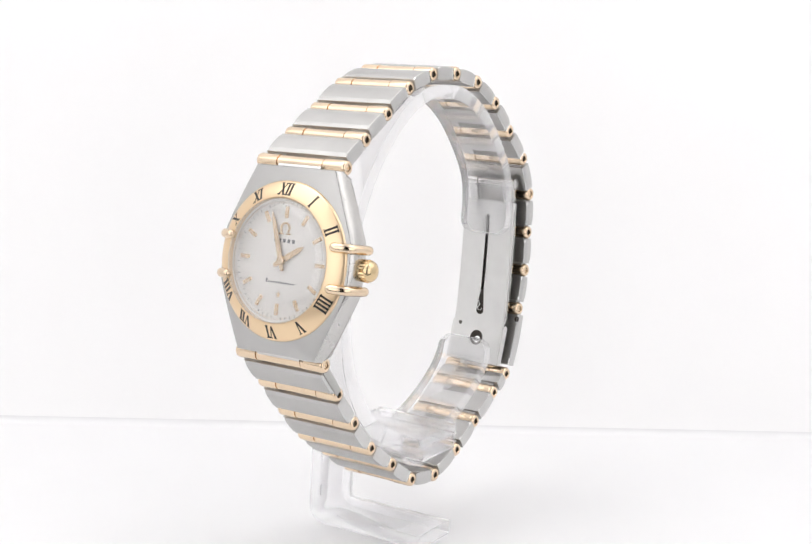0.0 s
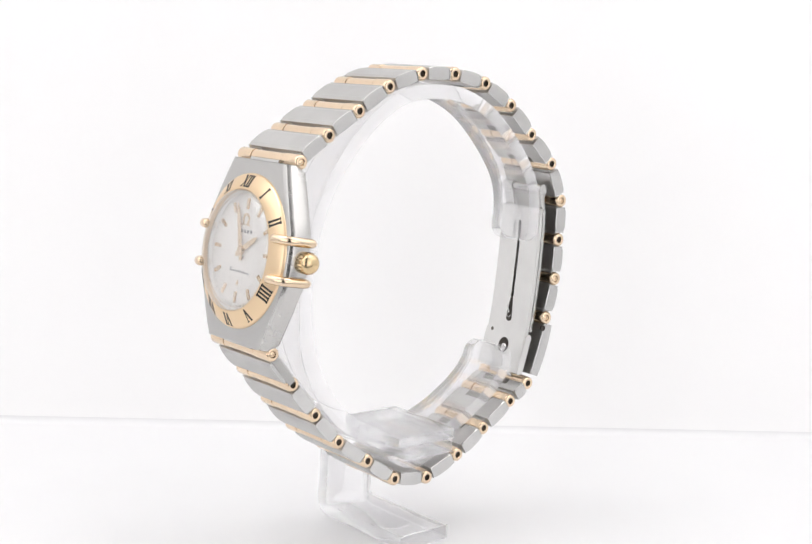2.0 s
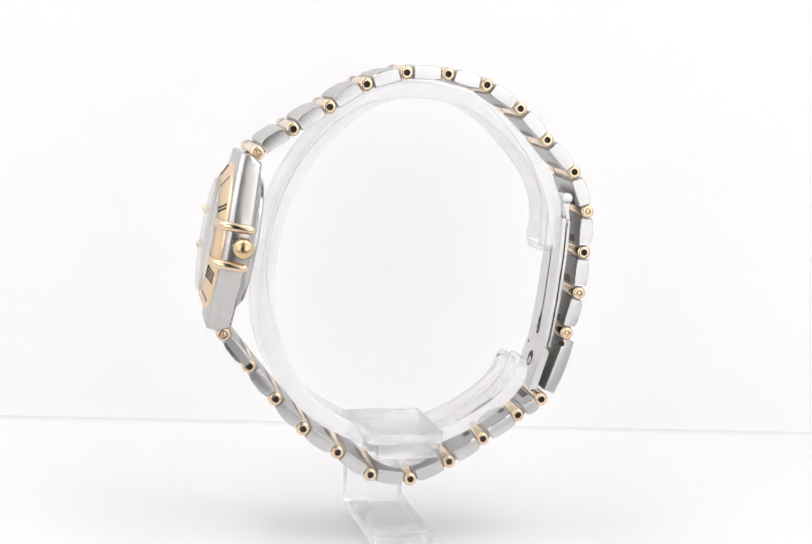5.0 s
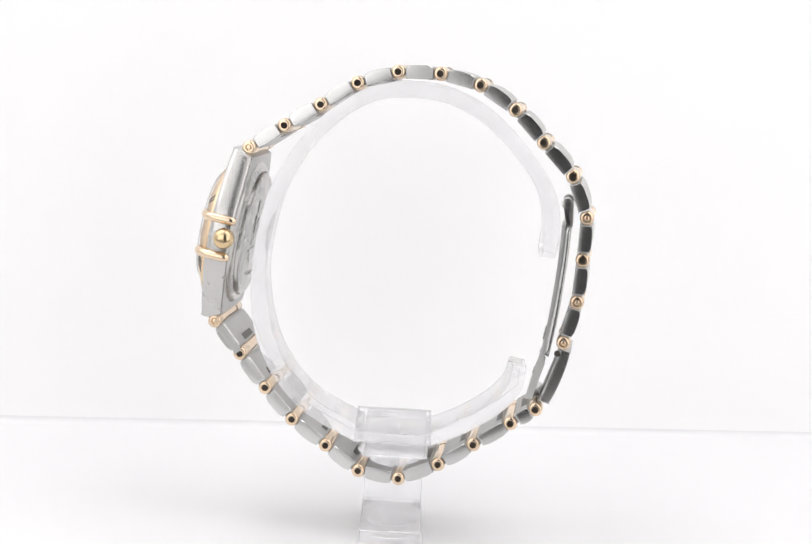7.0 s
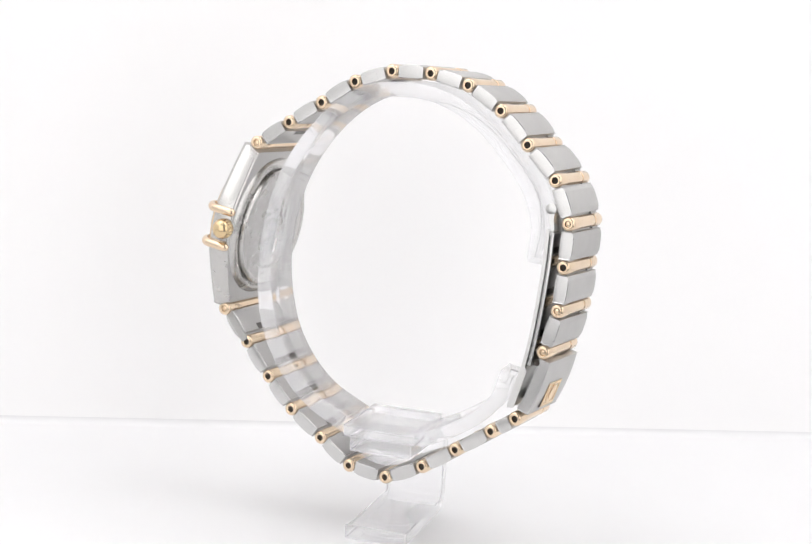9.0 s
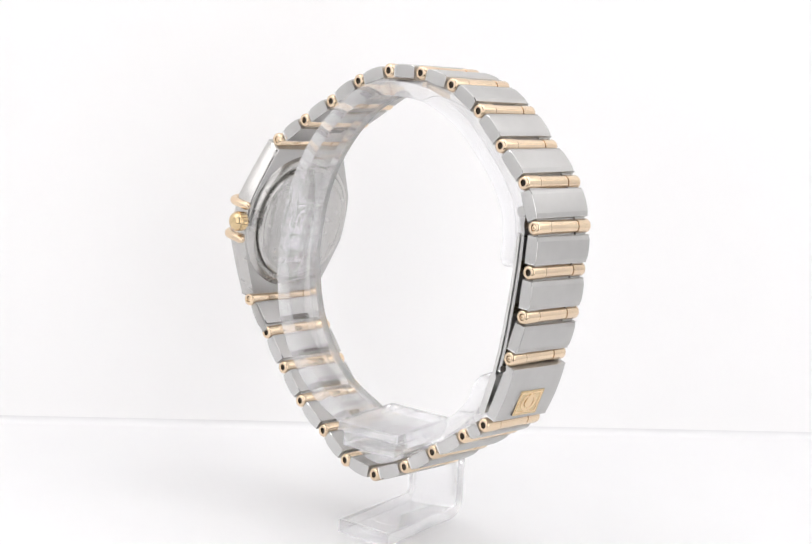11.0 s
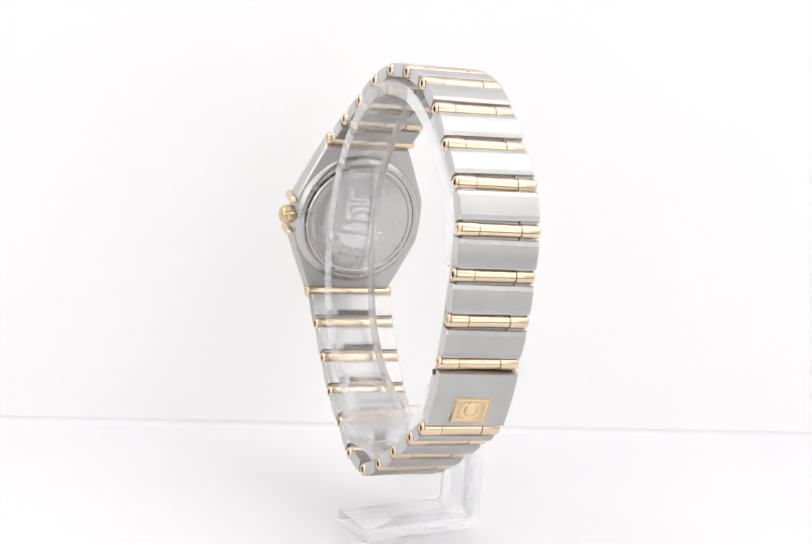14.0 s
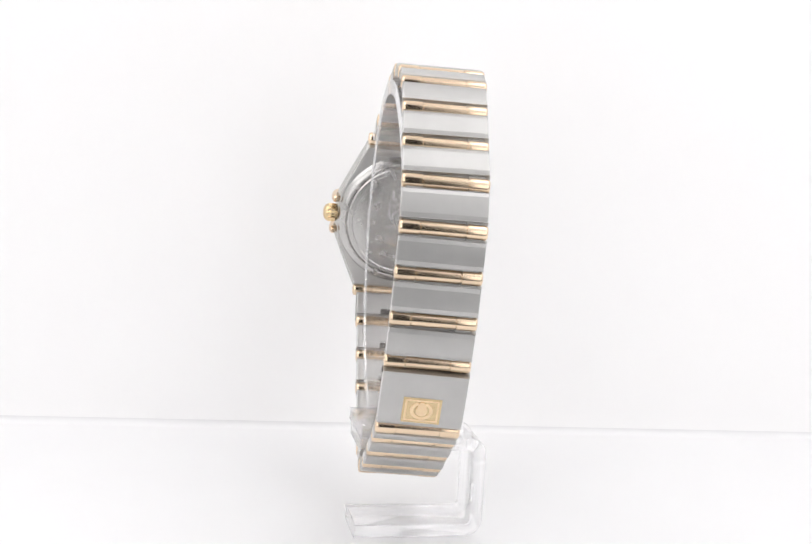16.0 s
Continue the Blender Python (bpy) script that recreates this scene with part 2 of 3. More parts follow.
def build_bar(i):
    """A gold cross bar: rounded ends with a bored hole, two fine grooves."""
    hw, r = half_width(i), RING
    right = [(hw * 0.5, r - 0.07), (hw * 0.5 + 0.03, r - 0.2), (hw * 0.5 + 0.13, r - 0.2), (hw * 0.5 + 0.17, r),
             (hw - 0.42, r), (hw - 0.2, r - 0.05), (hw - 0.06, r - 0.17), (hw, r - 0.34), (hw - 0.02, 0.47), (hw - 0.08, 0.43),
             (hw - 0.7, 0.42), (hw - 0.7, 0)]
    prof = [(-s, q) for s, q in right[::-1]] + right
    bm = bmesh.new()
    lathe(bm, CENTRE[i], SIDE[i], [(s * MM, q * MM) for s, q in prof], 20)
    bar = part("bar", bm, GOLD, watch, "polished gold cross bar")
    for sign in (-1, 1):
        bm = bmesh.new()
        s = sign * hw * MM
        if i in FILLED:
            lathe(bm, CENTRE[i] + SIDE[i] * s, SIDE[i] * sign, [(-0.66 * MM, 0.36 * MM), (-0.16 * MM, 0.36 * MM), (-0.1 * MM, 0.25 * MM),
                                                        (-0.1 * MM, 0.12 * MM), (-0.2 * MM, 0.1 * MM), (-0.2 * MM, 0)], 14)
            part("pin", bm, GOLD, bar, "gold pin head")
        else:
            # pin end coloured dark to paint the shade inside the bored hole
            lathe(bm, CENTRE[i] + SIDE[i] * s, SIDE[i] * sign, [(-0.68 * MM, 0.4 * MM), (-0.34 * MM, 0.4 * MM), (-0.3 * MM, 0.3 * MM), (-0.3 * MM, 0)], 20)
            part("pin", bm, DARK, bar, "recessed pin, coloured dark for the hole's shade")


def frame_between(i, j):
    t = CENTRE[j] - CENTRE[i]
    length = t.length
    t.normalize()
    s = (SIDE[i] + SIDE[j]).normalized()
    n = s.cross(t).normalized()
    mid = (CENTRE[i] + CENTRE[j]) / 2
    if n.dot(mid - HUB) < 0:
        n = -n
    s = (s - t * s.dot(t)).normalized()
    return mid, t, s, n, length


def build_link(i):
    """A steel link: brushed crowned top, sloped polished flanks, flat inside, a tongue into each bar."""
    mid, t, s, n, length = frame_between(i, i + 1)
    span = length / 2 - (RING + 0.08) * MM
    bm = bmesh.new()
    rings = []
    for k in range(7):
        u = -1 + k / 3
        hw = min(half_width(i), half_width(i + 1)) - 0.02
        top = 1.06 - 0.3 * u ** 4
        low = -0.86 + 0.06 * u * u
        sec = [(-hw + 0.06, low), (hw - 0.06, low), (hw, -0.12), (hw - 0.07, top), (-hw + 0.07, top), (-hw, -0.12)]
        rings.append([mid + t * (u * span) + s * (a * MM) + n * (b * MM) for a, b in sec])
    loft(bm, rings)
    soften(bm, 0.09 * MM, 2, 40)
    for f in bm.faces:
        f.material_index = 0
    ob = part("link", bm, STEEL_BRUSHED, watch, "brushed steel bracelet link", 10)
    ob.data.materials.append(STEEL_POLISHED)
    ob.data.materials.append(STEEL_INNER)
    for p in ob.data.polygons:
        if abs(p.normal.dot(s)) > 0.45:
            p.material_index = 1
        elif p.normal.dot(n) < -0.7:
            p.material_index = 2
    # tongues into the bars, the middle one set lower
    place = lambda u, v, w: mid + t * (u * MM) + n * (v * MM) + s * (w * MM)
    reach = length / 2 / MM - 0.3
    w0, w1 = half_width(i + 1) * 0.52, half_width(i + 1) - 0.6
    for sign in (-1, 1):
        bm = bmesh.new()
        prism(bm, [(-reach, -0.55), (reach, -0.55), (reach, 0.5), (-reach, 0.5)], place, sign * w0, sign * w1)
        part("tongue", bm, STEEL_INNER, ob, "steel tongue in the gap", 0)
    bm = bmesh.new()
    prism(bm, [(-reach, -0.5), (reach, -0.5), (reach, 0.3), (-reach, 0.3)], place, -w0 + 0.1, w0 - 0.1)
    part("tongue", bm, STEEL_INNER, ob, "steel tongue in the gap", 0)
    # slot on the inside, at the end towards the case: a plate coloured dark for its shade
    end = -1 if i > 13 else 1
    u0, u1 = end * (span / MM - 1.0), end * (span / MM - 0.02)
    bm = bmesh.new()
    prism(bm, [(u0, -0.78), (u1, -0.78), (u1, -0.84 - 0.03), (u0, -0.84 - 0.045)], place, -2.7, 2.7)
    part("slot", bm, DARK_STEEL, ob, "dark plate painting a slot's shade on the inside", 0)


for i in range(25):
    build_bar(i)
for i in range(24):
    if i != 13:
        build_link(i)


# ---------------------------------------------------------------- folding clasp
def build_clasp():
    mid, t, s, n, length = frame_between(13, 14)
    hw = 5.6

    # cover plate with its crowned top
    bm = bmesh.new()
    span = length / 2 - 1.15 * MM
    rings = []
    for k in range(9):
        u = -1 + k / 4
        top, low = 1.25 - 0.3 * u * u, -0.5 - 0.05 * u * u
        sec = [(-hw + 0.05, low), (hw - 0.05, low), (hw, 0.0), (hw - 0.07, top), (-hw + 0.07, top), (-hw, 0.0)]
        rings.append([mid + t * (u * span - 0.2 * MM) + s * (a * MM) + n * ((b + 0.45) * MM) for a, b in sec])
    loft(bm, rings)
    soften(bm, 0.08 * MM, 2, 40)
    cover = part("clasp_cover", bm, STEEL_BRUSHED, watch, "brushed steel clasp cover plate", 10)
    cover.data.materials.append(STEEL_POLISHED)
    for p in cover.data.polygons:
        if abs(p.normal.dot(s)) > 0.45:
            p.material_index = 1
    # square gold badge with a plain drop and ring
    place = lambda u, v, w: mid + t * ((u + 1.2) * MM) + s * (v * MM) + n * ((w + 0.33) * MM)
    bm = bmesh.new()
    prism(bm, [(-1.75, -2.35), (1.75, -2.35), (1.75, 2.35), (-1.75, 2.35)], place, 1.1, 1.42)
    soften(bm, 0.2 * MM, 3)
    badge_bm = bm
    # slightly larger dark plate, its colour standing for shade in the badge's recess
    bm = bmesh.new()
    prism(bm, [(-1.88, -2.48), (1.88, -2.48), (1.88, 2.48), (-1.88, 2.48)], place, 1.0, 1.33)
    part("badge_recess", bm, SLOT, cover, "dark plate painting the recess shade round the badge", 0)
    bm = badge_bm
    badge = part("badge", bm, GOLD_YELLOW, cover, "square gold badge")
    bm = bmesh.new()
    for u0, v0, u1, v1 in ((-1.62, -2.2, -1.4, 2.2), (1.4, -2.2, 1.62, 2.2), (-1.4, -2.2, 1.4, -1.98), (-1.4, 1.98, 1.4, 2.2)):
        prism(bm, [(u0, v0), (u1, v0), (u1, v1), (u0, v1)], place, 1.38, 1.46)
    part("rim", bm, GOLD_SATIN, badge, "raised gold rim of the badge", 0)
    bm = bmesh.new()
    outer = [(1.35 * math.cos(a), 1.5 * math.sin(a)) for a in np.linspace(-2.75, 2.75, 22)]
    inner = [(0.95 * math.cos(a), 1.05 * math.sin(a)) for a in np.linspace(2.75, -2.75, 22)]
    for k in range(21):
        q = [outer[k], outer[k + 1], inner[20 - k], inner[21 - k]]
        prism(bm, q, place, 1.38, 1.47)
    bmesh.ops.remove_doubles(bm, verts=bm.verts, dist=1e-7)
    part("emblem", bm, GOLD_SATIN, badge, "raised gold ring on the badge")
    bm = bmesh.new()
    drop = [(0.75 * math.cos(a) + (0.0 if math.cos(a) > -0.5 else -0.55 * (-math.cos(a) - 0.5) * 2), 0.7 * math.sin(a))
            for a in np.linspace(0, 2 * math.pi, 20, endpoint=False)]
    prism(bm, drop, place, 1.38, 1.52)
    soften(bm, 0.06 * MM, 1)
    part("emblem", bm, GOLD_SATIN, badge, "raised gold drop on the badge")
    # side pins of the cover
    for sign in (-1, 1):
        bm = bmesh.new()
        c = mid - t * 3.35 * MM + s * (sign * hw * MM) - n * 0.25 * MM
        lathe(bm, c, s * sign, [(-0.2 * MM, 0.42 * MM), (0.06 * MM, 0.42 * MM), (0.08 * MM, 0.3 * MM), (0.02 * MM, 0.22 * MM), (0.02 * MM, 0)], 14)
        part("pin", bm, DARK, cover, "dark side pin")

    # hinge box under the cover
    along = Vector((-0.26, 0.0, -0.966))
    side = side_dir(20)
    along = (along - side * along.dot(side)).normalized()
    face = side.cross(along).normalized()
    if face.x < 0:
        face = -face
    o = Vector((19.35, 0, 28.4))
    o = Vector((o.x, depth_at(o.x, o.z), o.z)) * MM
    place = lambda u, v, w: o + along * (u * MM) + face * (v * MM) + side * (w * MM)
    bm = bmesh.new()
    prism(bm, [(-0.1, 0.0), (0.35, -0.2), (5.6, -0.22), (6.0, -0.1), (5.7, 0.62), (0.3, 0.65), (-0.1, 0.3)], place, -4.8, 4.8)
    soften(bm, 0.09 * MM)
    part("clasp_hinge", bm, STEEL_BLADE, watch, "brushed steel clasp hinge plate")
    bm = bmesh.new()
    prism(bm, [(4.6, 0.4), (6.6, 0.6), (6.4, 1.4), (4.8, 1.5)], place, -2.6, 2.6)
    part("clasp_catch", bm, STEEL_POLISHED, watch, "steel catch under the clasp cover")

    # folding blades: a slotted inner one before a plain outer one
    line = curve([(21.5, 47.3), (21.35, 42.8), (21.0, 38.4), (20.55, 34.0), (19.75, 28.9), (18.3, 23.3)], 6)

    def blade(bm, s0, s1, k0, k1, back, front):
        rings = []
        for k in range(k0, k1 + 1):
            x, h = line[k]
            c = Vector((x, depth_at(x, h), h)) * MM
            rings.append([c + face * (d * MM) + side * (w * MM) for w, d in ((s0, back), (s1, back), (s1, front), (s0, front))])
        loft(bm, rings)
    last = len(line) - 1
    bm = bmesh.new()
    blade(bm, -4.5, -0.28, 0, last, -0.62, -0.08)
    blade(bm, 0.28, 4.5, 0, last, -0.62, -0.08)
    blade(bm, -0.28, 0.28, 0, 3, -0.615, -0.085)
    blade(bm, -0.28, 0.28, 23, last, -0.615, -0.085)
    bmesh.ops.remove_doubles(bm, verts=bm.verts, dist=1e-7)
    part("clasp_blade", bm, STEEL_BLADE, watch, "slotted brushed steel folding blade")
    bm = bmesh.new()
    blade(bm, -4.45, 4.45, 0, 24, 0.08, 0.62)
    soften(bm, 0.05 * MM)
    part("clasp_blade", bm, STEEL_POLISHED, watch, "polished steel outer folding blade")
    # dark strip behind the slot, its colour standing for the shade between the blades
    bm = bmesh.new()
    blade(bm, -0.45, 0.45, 2, 23, 0.03, 0.075)
    part("clasp_slot", bm, DARK, watch, "dark strip painting the shade in the blade's slot")
    # long opening at the foot of the slot with a bent wire spring, and a round hole with a rivet below it, both flat
    # dark pieces for their shade
    def on_blade(k, w, d):
        x, h = line[k]
        return Vector((x, depth_at(x, h), h)) * MM + side * (w * MM) - face * (d * MM)
    down = (on_blade(23, 0, 0) - on_blade(19, 0, 0)).normalized()
    c = on_blade(21, 0.0, 0.63)
    bm = bmesh.new()
    stadium = [(0.62 * math.cos(q), (1.25 if math.sin(q) > 0 else -1.6) + (0.62 if math.sin(q) > 0 else 0.3) * math.sin(q))
               for q in np.linspace(0.001, 2 * math.pi, 24, endpoint=False)]
    prism(bm, [(u * (1.1 if v > 0 else 0.5), v) for u, v in stadium], lambda u, v, w: c + side * (u * MM) + down * (v * MM) - face * (w * MM), 0, 0.02)
    opening = part("clasp_hole", bm, DARK, watch, "dark plate painting the shade of a long opening in the blade", 0)
    bm = bmesh.new()
    wire = curve([(-0.45, 0.9), (0.0, 1.35), (0.42, 0.95), (0.1, 0.45), (0.3, -0.1), (0.5, -0.5)], 4)
    rings = []
    for u, v in wire:
        rings.append([c + side * ((u + 0.13 * math.cos(q)) * MM) + down * (v * MM) - face * ((0.1 + 0.13 * math.sin(q)) * MM)
                      for q in np.linspace(0, 2 * math.pi, 8, endpoint=False)])
    loft(bm, rings)
    part("spring", bm, STEEL_POLISHED, opening, "bent steel wire spring", 60)
    c = on_blade(27, -0.1, 0.63)
    bm = bmesh.new()
    lathe(bm, c, -face, [(-0.02 * MM, 1.15 * MM), (0.02 * MM, 1.15 * MM), (0.02 * MM, 0)], 24)
    hole = part("clasp_hole", bm, DARK, watch, "dark disc painting the shade of a round hole in the blade")
    bm = bmesh.new()
    lathe(bm, c - side * 0.25 * MM + down * 0.35 * MM, -face, [(0, 0.62 * MM), (0.14 * MM, 0.6 * MM), (0.2 * MM, 0.4 * MM), (0.12 * MM, 0.2 * MM), (0.12 * MM, 0)], 18)
    part("rivet", bm, STEEL_POLISHED, hole, "polished steel rivet")
    bm = bmesh.new()
    lathe(bm, on_blade(25, 3.3, 0.6), -face, [(-0.02 * MM, 0.3 * MM), (0.06 * MM, 0.3 * MM), (0.06 * MM, 0)], 14)
    part("clasp_stud", bm, DARK_STEEL, watch, "small dark stud on the folding blade")
    # pivot at the upper end
    x, h = 21.35, 50.3
    c = Vector((x, depth_at(x, h), h)) * MM
    bm = bmesh.new()
    lathe(bm, c, side, [(-4.6 * MM, 0.35 * MM), (-4.55 * MM, 0.75 * MM), (-2.2 * MM, 0.75 * MM), (-2.2 * MM, 0.55 * MM), (2.2 * MM, 0.55 * MM),
                        (2.2 * MM, 0.75 * MM), (4.55 * MM, 0.75 * MM), (4.6 * MM, 0.35 * MM), (4.5 * MM, 0.3 * MM), (4.5 * MM, 0)], 18)
    pivot = part("clasp_pivot", bm, STEEL_POLISHED, watch, "polished steel clasp pivot barrel")
    bm = bmesh.new()
    tab = [(21.05, 49.9), (21.3, 48.6), (21.45, 46.9), (21.9, 46.9), (21.85, 48.7), (21.75, 50.2)]
    prism(bm, tab, lambda u, v, w: Vector((u + 0.35, depth_at(u, v), v)) * MM + side * (w * MM), -2.35, 2.35)
    part("tab", bm, STEEL_INNER, pivot, "satin steel tab behind the pivot")
    for s0, s1 in ((-4.3, -2.4), (2.4, 4.3)):
        bm = bmesh.new()
        pts = [(20.95, 50.0), (21.15, 48.6), (21.45, 47.6), (21.35, 46.6), (21.8, 46.6), (21.95, 47.6), (21.75, 48.8), (21.9, 50.2)]
        prism(bm, pts, lambda u, v, w: Vector((u, depth_at(u, v), v)) * MM + side * (w * MM), s0, s1)
        part("fork", bm, STEEL_POLISHED, pivot, "polished steel fork arm")


build_clasp()


# ---------------------------------------------------------------- watch head
UP = Vector((0.1511, 0.0241, 0.9882)).normalized()
CROWN_SIDE = Vector((-0.0929, -0.9949, 0.0384))
CROWN_SIDE = (CROWN_SIDE - UP * CROWN_SIDE.dot(UP)).normalized()
OUT = Vector((-0.9841, 0.0976, 0.1481)).normalized()
HEAD = (CENTRE[0] + CENTRE[24]) / 2 + CROWN_SIDE * 0.4 * MM - Vector((0.46, 0, 0)) * MM


def front(r, a, n):
    """The same for what sits on the dial side."""
    return head(r, a, n - 1.36)


def head(r, a, n):
    """A place on the watch head: r mm towards 3 o'clock, a mm towards 12, n mm out of the dial."""
    return HEAD + (CROWN_SIDE * r + UP * a + OUT * n) * MM


def flank(a):
    """Half width of the case at a mm from its middle."""
    k = abs(a)
    if k < 3.5:
        return 10.95 - 0.02 * k * k
    return 10.7 - (k - 3.5) * 0.42 - 0.0035 * (k - 3.5) ** 2


def crown_height(a):
    return 2.12 - 0.36 * (abs(a) / 12.1) ** 3


def build_case():
    bm = bmesh.new()
    rings = []
    A = [-12.05, -11.3, -9.5, -7.5, -5.5, -3.5, -1.7, 0, 1.7, 3.5, 5.5, 7.5, 9.5, 11.3, 12.05]
    for a in A:
        f, top = flank(a), crown_height(a)
        low = -1.35 + (1.3 if abs(a) > 11.8 else 0)
        half = [(f - 0.55, low), (f - 0.2, low + 0.3), (f, min(low + 1.35, 0.3)), (f - 0.12, top - 0.75), (f - 0.45, top - 0.22), (f - 1.3, top)]
        rings.append([head(r, a, n) for r, n in half] + [head(-r, a, n) for r, n in half[::-1]])
    loft(bm, rings)
    soften(bm, 0.1 * MM, 2, 18)
    case = part("case", bm, STEEL_CASE, watch, "satin steel barrel-shaped watch case", 20)
    case.data.materials.append(STEEL_FLANK)
    for p in case.data.polygons:
        if abs(p.normal.dot(CROWN_SIDE)) > 0.6:
            p.material_index = 1
    # notched lug blocks between the case and the end bars
    for sign in (-1, 1):
        bm = bmesh.new()
        rings = []
        for a, hi, lo in ((11.0, 1.5, -0.3), (12.4, 1.15, -0.1)):
            rings.append([head(r, sign * a, n) for r, n in ((-3.5, lo), (3.5, lo), (3.5, hi - 0.3), (-3.5, hi - 0.3))])
        loft(bm, rings)
        part("lug", bm, STEEL_POLISHED, case, "steel lug behind the end bar")

    # bezel
    bm = bmesh.new()
    prof = [(2.2, 7.95), (4.55, 7.95), (4.72, 8.05), (4.74, 8.2), (3.78, 9.98), (3.66, 10.16), (3.5, 10.25), (1.9, 10.25)]
    seg = 72
    rings = []
    for n, r in prof:
        rings.append([front(r * math.cos(2 * math.pi * k / seg), r * math.sin(2 * math.pi * k / seg), n) for k in range(seg)])
    loft(bm, rings, closed=True)
    bezel = part("bezel", bm, GOLD_SATIN, watch, "satin gold bezel with black Roman numerals", 40)
    # numerals, tops outwards
    def stroke(bm, x0, y0, x1, y1, wide, turn):
        d = Vector((x1 - x0, y1 - y0)).normalized()
        q = Vector((d.y, -d.x)) * wide / 2
        pts = [Vector((x0, y0)) + q, Vector((x1, y1)) + q, Vector((x1, y1)) - q, Vector((x0, y0)) - q]

        def place(u, v, w):
            r = 9.12 + v
            ang = turn - u / 9.12
            n = 4.74 - (r - 8.2) / (9.98 - 8.2) * 0.96
            return front(r * math.sin(turn) + u * math.cos(turn), r * math.cos(turn) - u * math.sin(turn), n + w)
        prism(bm, [tuple(p) for p in pts], place, -0.05, 0.02)
    hgt = 0.74
    for hour, text in ((12, "XII"), (1, "I"), (2, "II"), (4, "IIII"), (5, "V"), (6, "VI"), (7, "VII"), (8, "VIII"), (10, "X"), (11, "XI")):
        turn = radians(30 * hour)
        wide = {"I": 0.52, "V": 1.05, "X": 1.05}
        total = sum(wide[c] for c in text)
        x = -total / 2
        bm = bmesh.new()
        for c in text:
            w = wide[c]
            m = x + w / 2
            if c == "I":
                stroke(bm, m, -hgt, m, hgt, 0.28, turn)
                for v in (-hgt, hgt):
                    stroke(bm, m - 0.24, v, m + 0.24, v, 0.14, turn)
            elif c == "V":
                stroke(bm, m - 0.36, hgt, m + 0.02, -hgt, 0.28, turn)
                stroke(bm, m + 0.36, hgt, m + 0.02, -hgt, 0.14, turn)
                for u in (-0.36, 0.36):
                    stroke(bm, m + u - 0.2, hgt, m + u + 0.2, hgt, 0.14, turn)
            else:
                stroke(bm, m - 0.38, hgt, m + 0.38, -hgt, 0.28, turn)
                stroke(bm, m + 0.38, hgt, m - 0.38, -hgt, 0.14, turn)
                for u in (-0.36, 0.36):
                    for v in (-hgt, hgt):
                        stroke(bm, m + u - 0.2, v, m + u + 0.2, v, 0.14, turn)
            x += w
        part("numeral", bm, INK, bezel, "black Roman numeral", 0)

    # dial
    bm = bmesh.new()
    seg = 64
    loft(bm, [[front(r * math.cos(2 * math.pi * k / seg), r * math.sin(2 * math.pi * k / seg), n) for k in range(seg)]
              for n, r in ((2.3, 7.94), (3.51, 7.94), (3.56, 7.85), (3.56, 0.02))])
    dial = part("dial", bm, DIAL, watch, "silvered white watch dial", 40)

    bm = bmesh.new()
    flange = [(3.57, 7.6), (4.12, 7.9), (4.12, 7.94), (3.5, 7.94)]
    loft(bm, [[front(r * math.cos(2 * math.pi * k / 72), r * math.sin(2 * math.pi * k / 72), n) for k in range(72)] for n, r in flange], closed=True)
    part("flange", bm, DIAL, dial, "sloped silver ring round the dial", 40)

    def on_dial(turn, n0):
        def place(u, v, w):
            return front(v * math.sin(turn) + u * math.cos(turn), v * math.cos(turn) - u * math.sin(turn), n0 + w)
        return place
    for hour in range(12):
        bm = bmesh.new()
        pl = on_dial(radians(30 * hour), 3.56)
        w = 0.16
        prism(bm, [(-w, 5.55), (w, 5.55), (w, 6.85), (-w, 6.85)], pl, 0, 0.16)
        soften(bm, 0.1 * MM, 1)
        part("hour_marker", bm, GOLD, dial, "gold baton hour marker")
    bm = bmesh.new()
    for k in range(60):
        if k % 5:
            prism(bm, [(-0.045, 7.15), (0.045, 7.15), (0.045, 7.5), (-0.045, 7.5)], on_dial(radians(6 * k), 3.56), 0, 0.02)
    tagged(part("minute_track", bm, PRINT, dial, "fine grey minute marks", 0), kind="stuff")
    # applied mark, and lines of print as plain bars
    pl = on_dial(0, 3.56)
    bm = bmesh.new()
    ang = np.linspace(-0.85 * math.pi / 1 + math.pi / 2 + 0.3, 0.85 * math.pi + math.pi / 2 - 0.3, 20)
    for a0, a1 in zip(ang, ang[1:]):
        prism(bm, [(r * math.cos(a), 4.15 + r * math.sin(a)) for r, a in ((0.55, a0), (0.8, a0), (0.8, a1), (0.55, a1))], pl, 0, 0.14)
    for sgn in (-1, 1):
        prism(bm, [(sgn * 0.25, 3.35), (sgn * 0.95, 3.35), (sgn * 0.95, 3.55), (sgn * 0.25, 3.55)], pl, 0, 0.14)
    part("emblem", bm, GOLD, dial, "applied gold emblem")
    bm = bmesh.new()
    for k in range(5):
        u = -1.5 + k * 0.75
        prism(bm, [(u - 0.22, 2.35), (u + 0.22, 2.35), (u + 0.22, 2.8), (u - 0.22, 2.8)], pl, 0, 0.015)
    part("print", bm, PRINT, dial, "short dark printed bar", 0)
    bm = bmesh.new()
    for k in range(12):
        u, hh = -2.2 + k * 0.4, (0.5 if k == 0 else 0.3 if k in (5, 6, 8) else 0.2)
        prism(bm, [(u - 0.16, -2.9), (u + 0.14, -2.9), (u + 0.18, -2.9 + hh), (u - 0.1, -2.9 + hh)], pl, 0, 0.015)
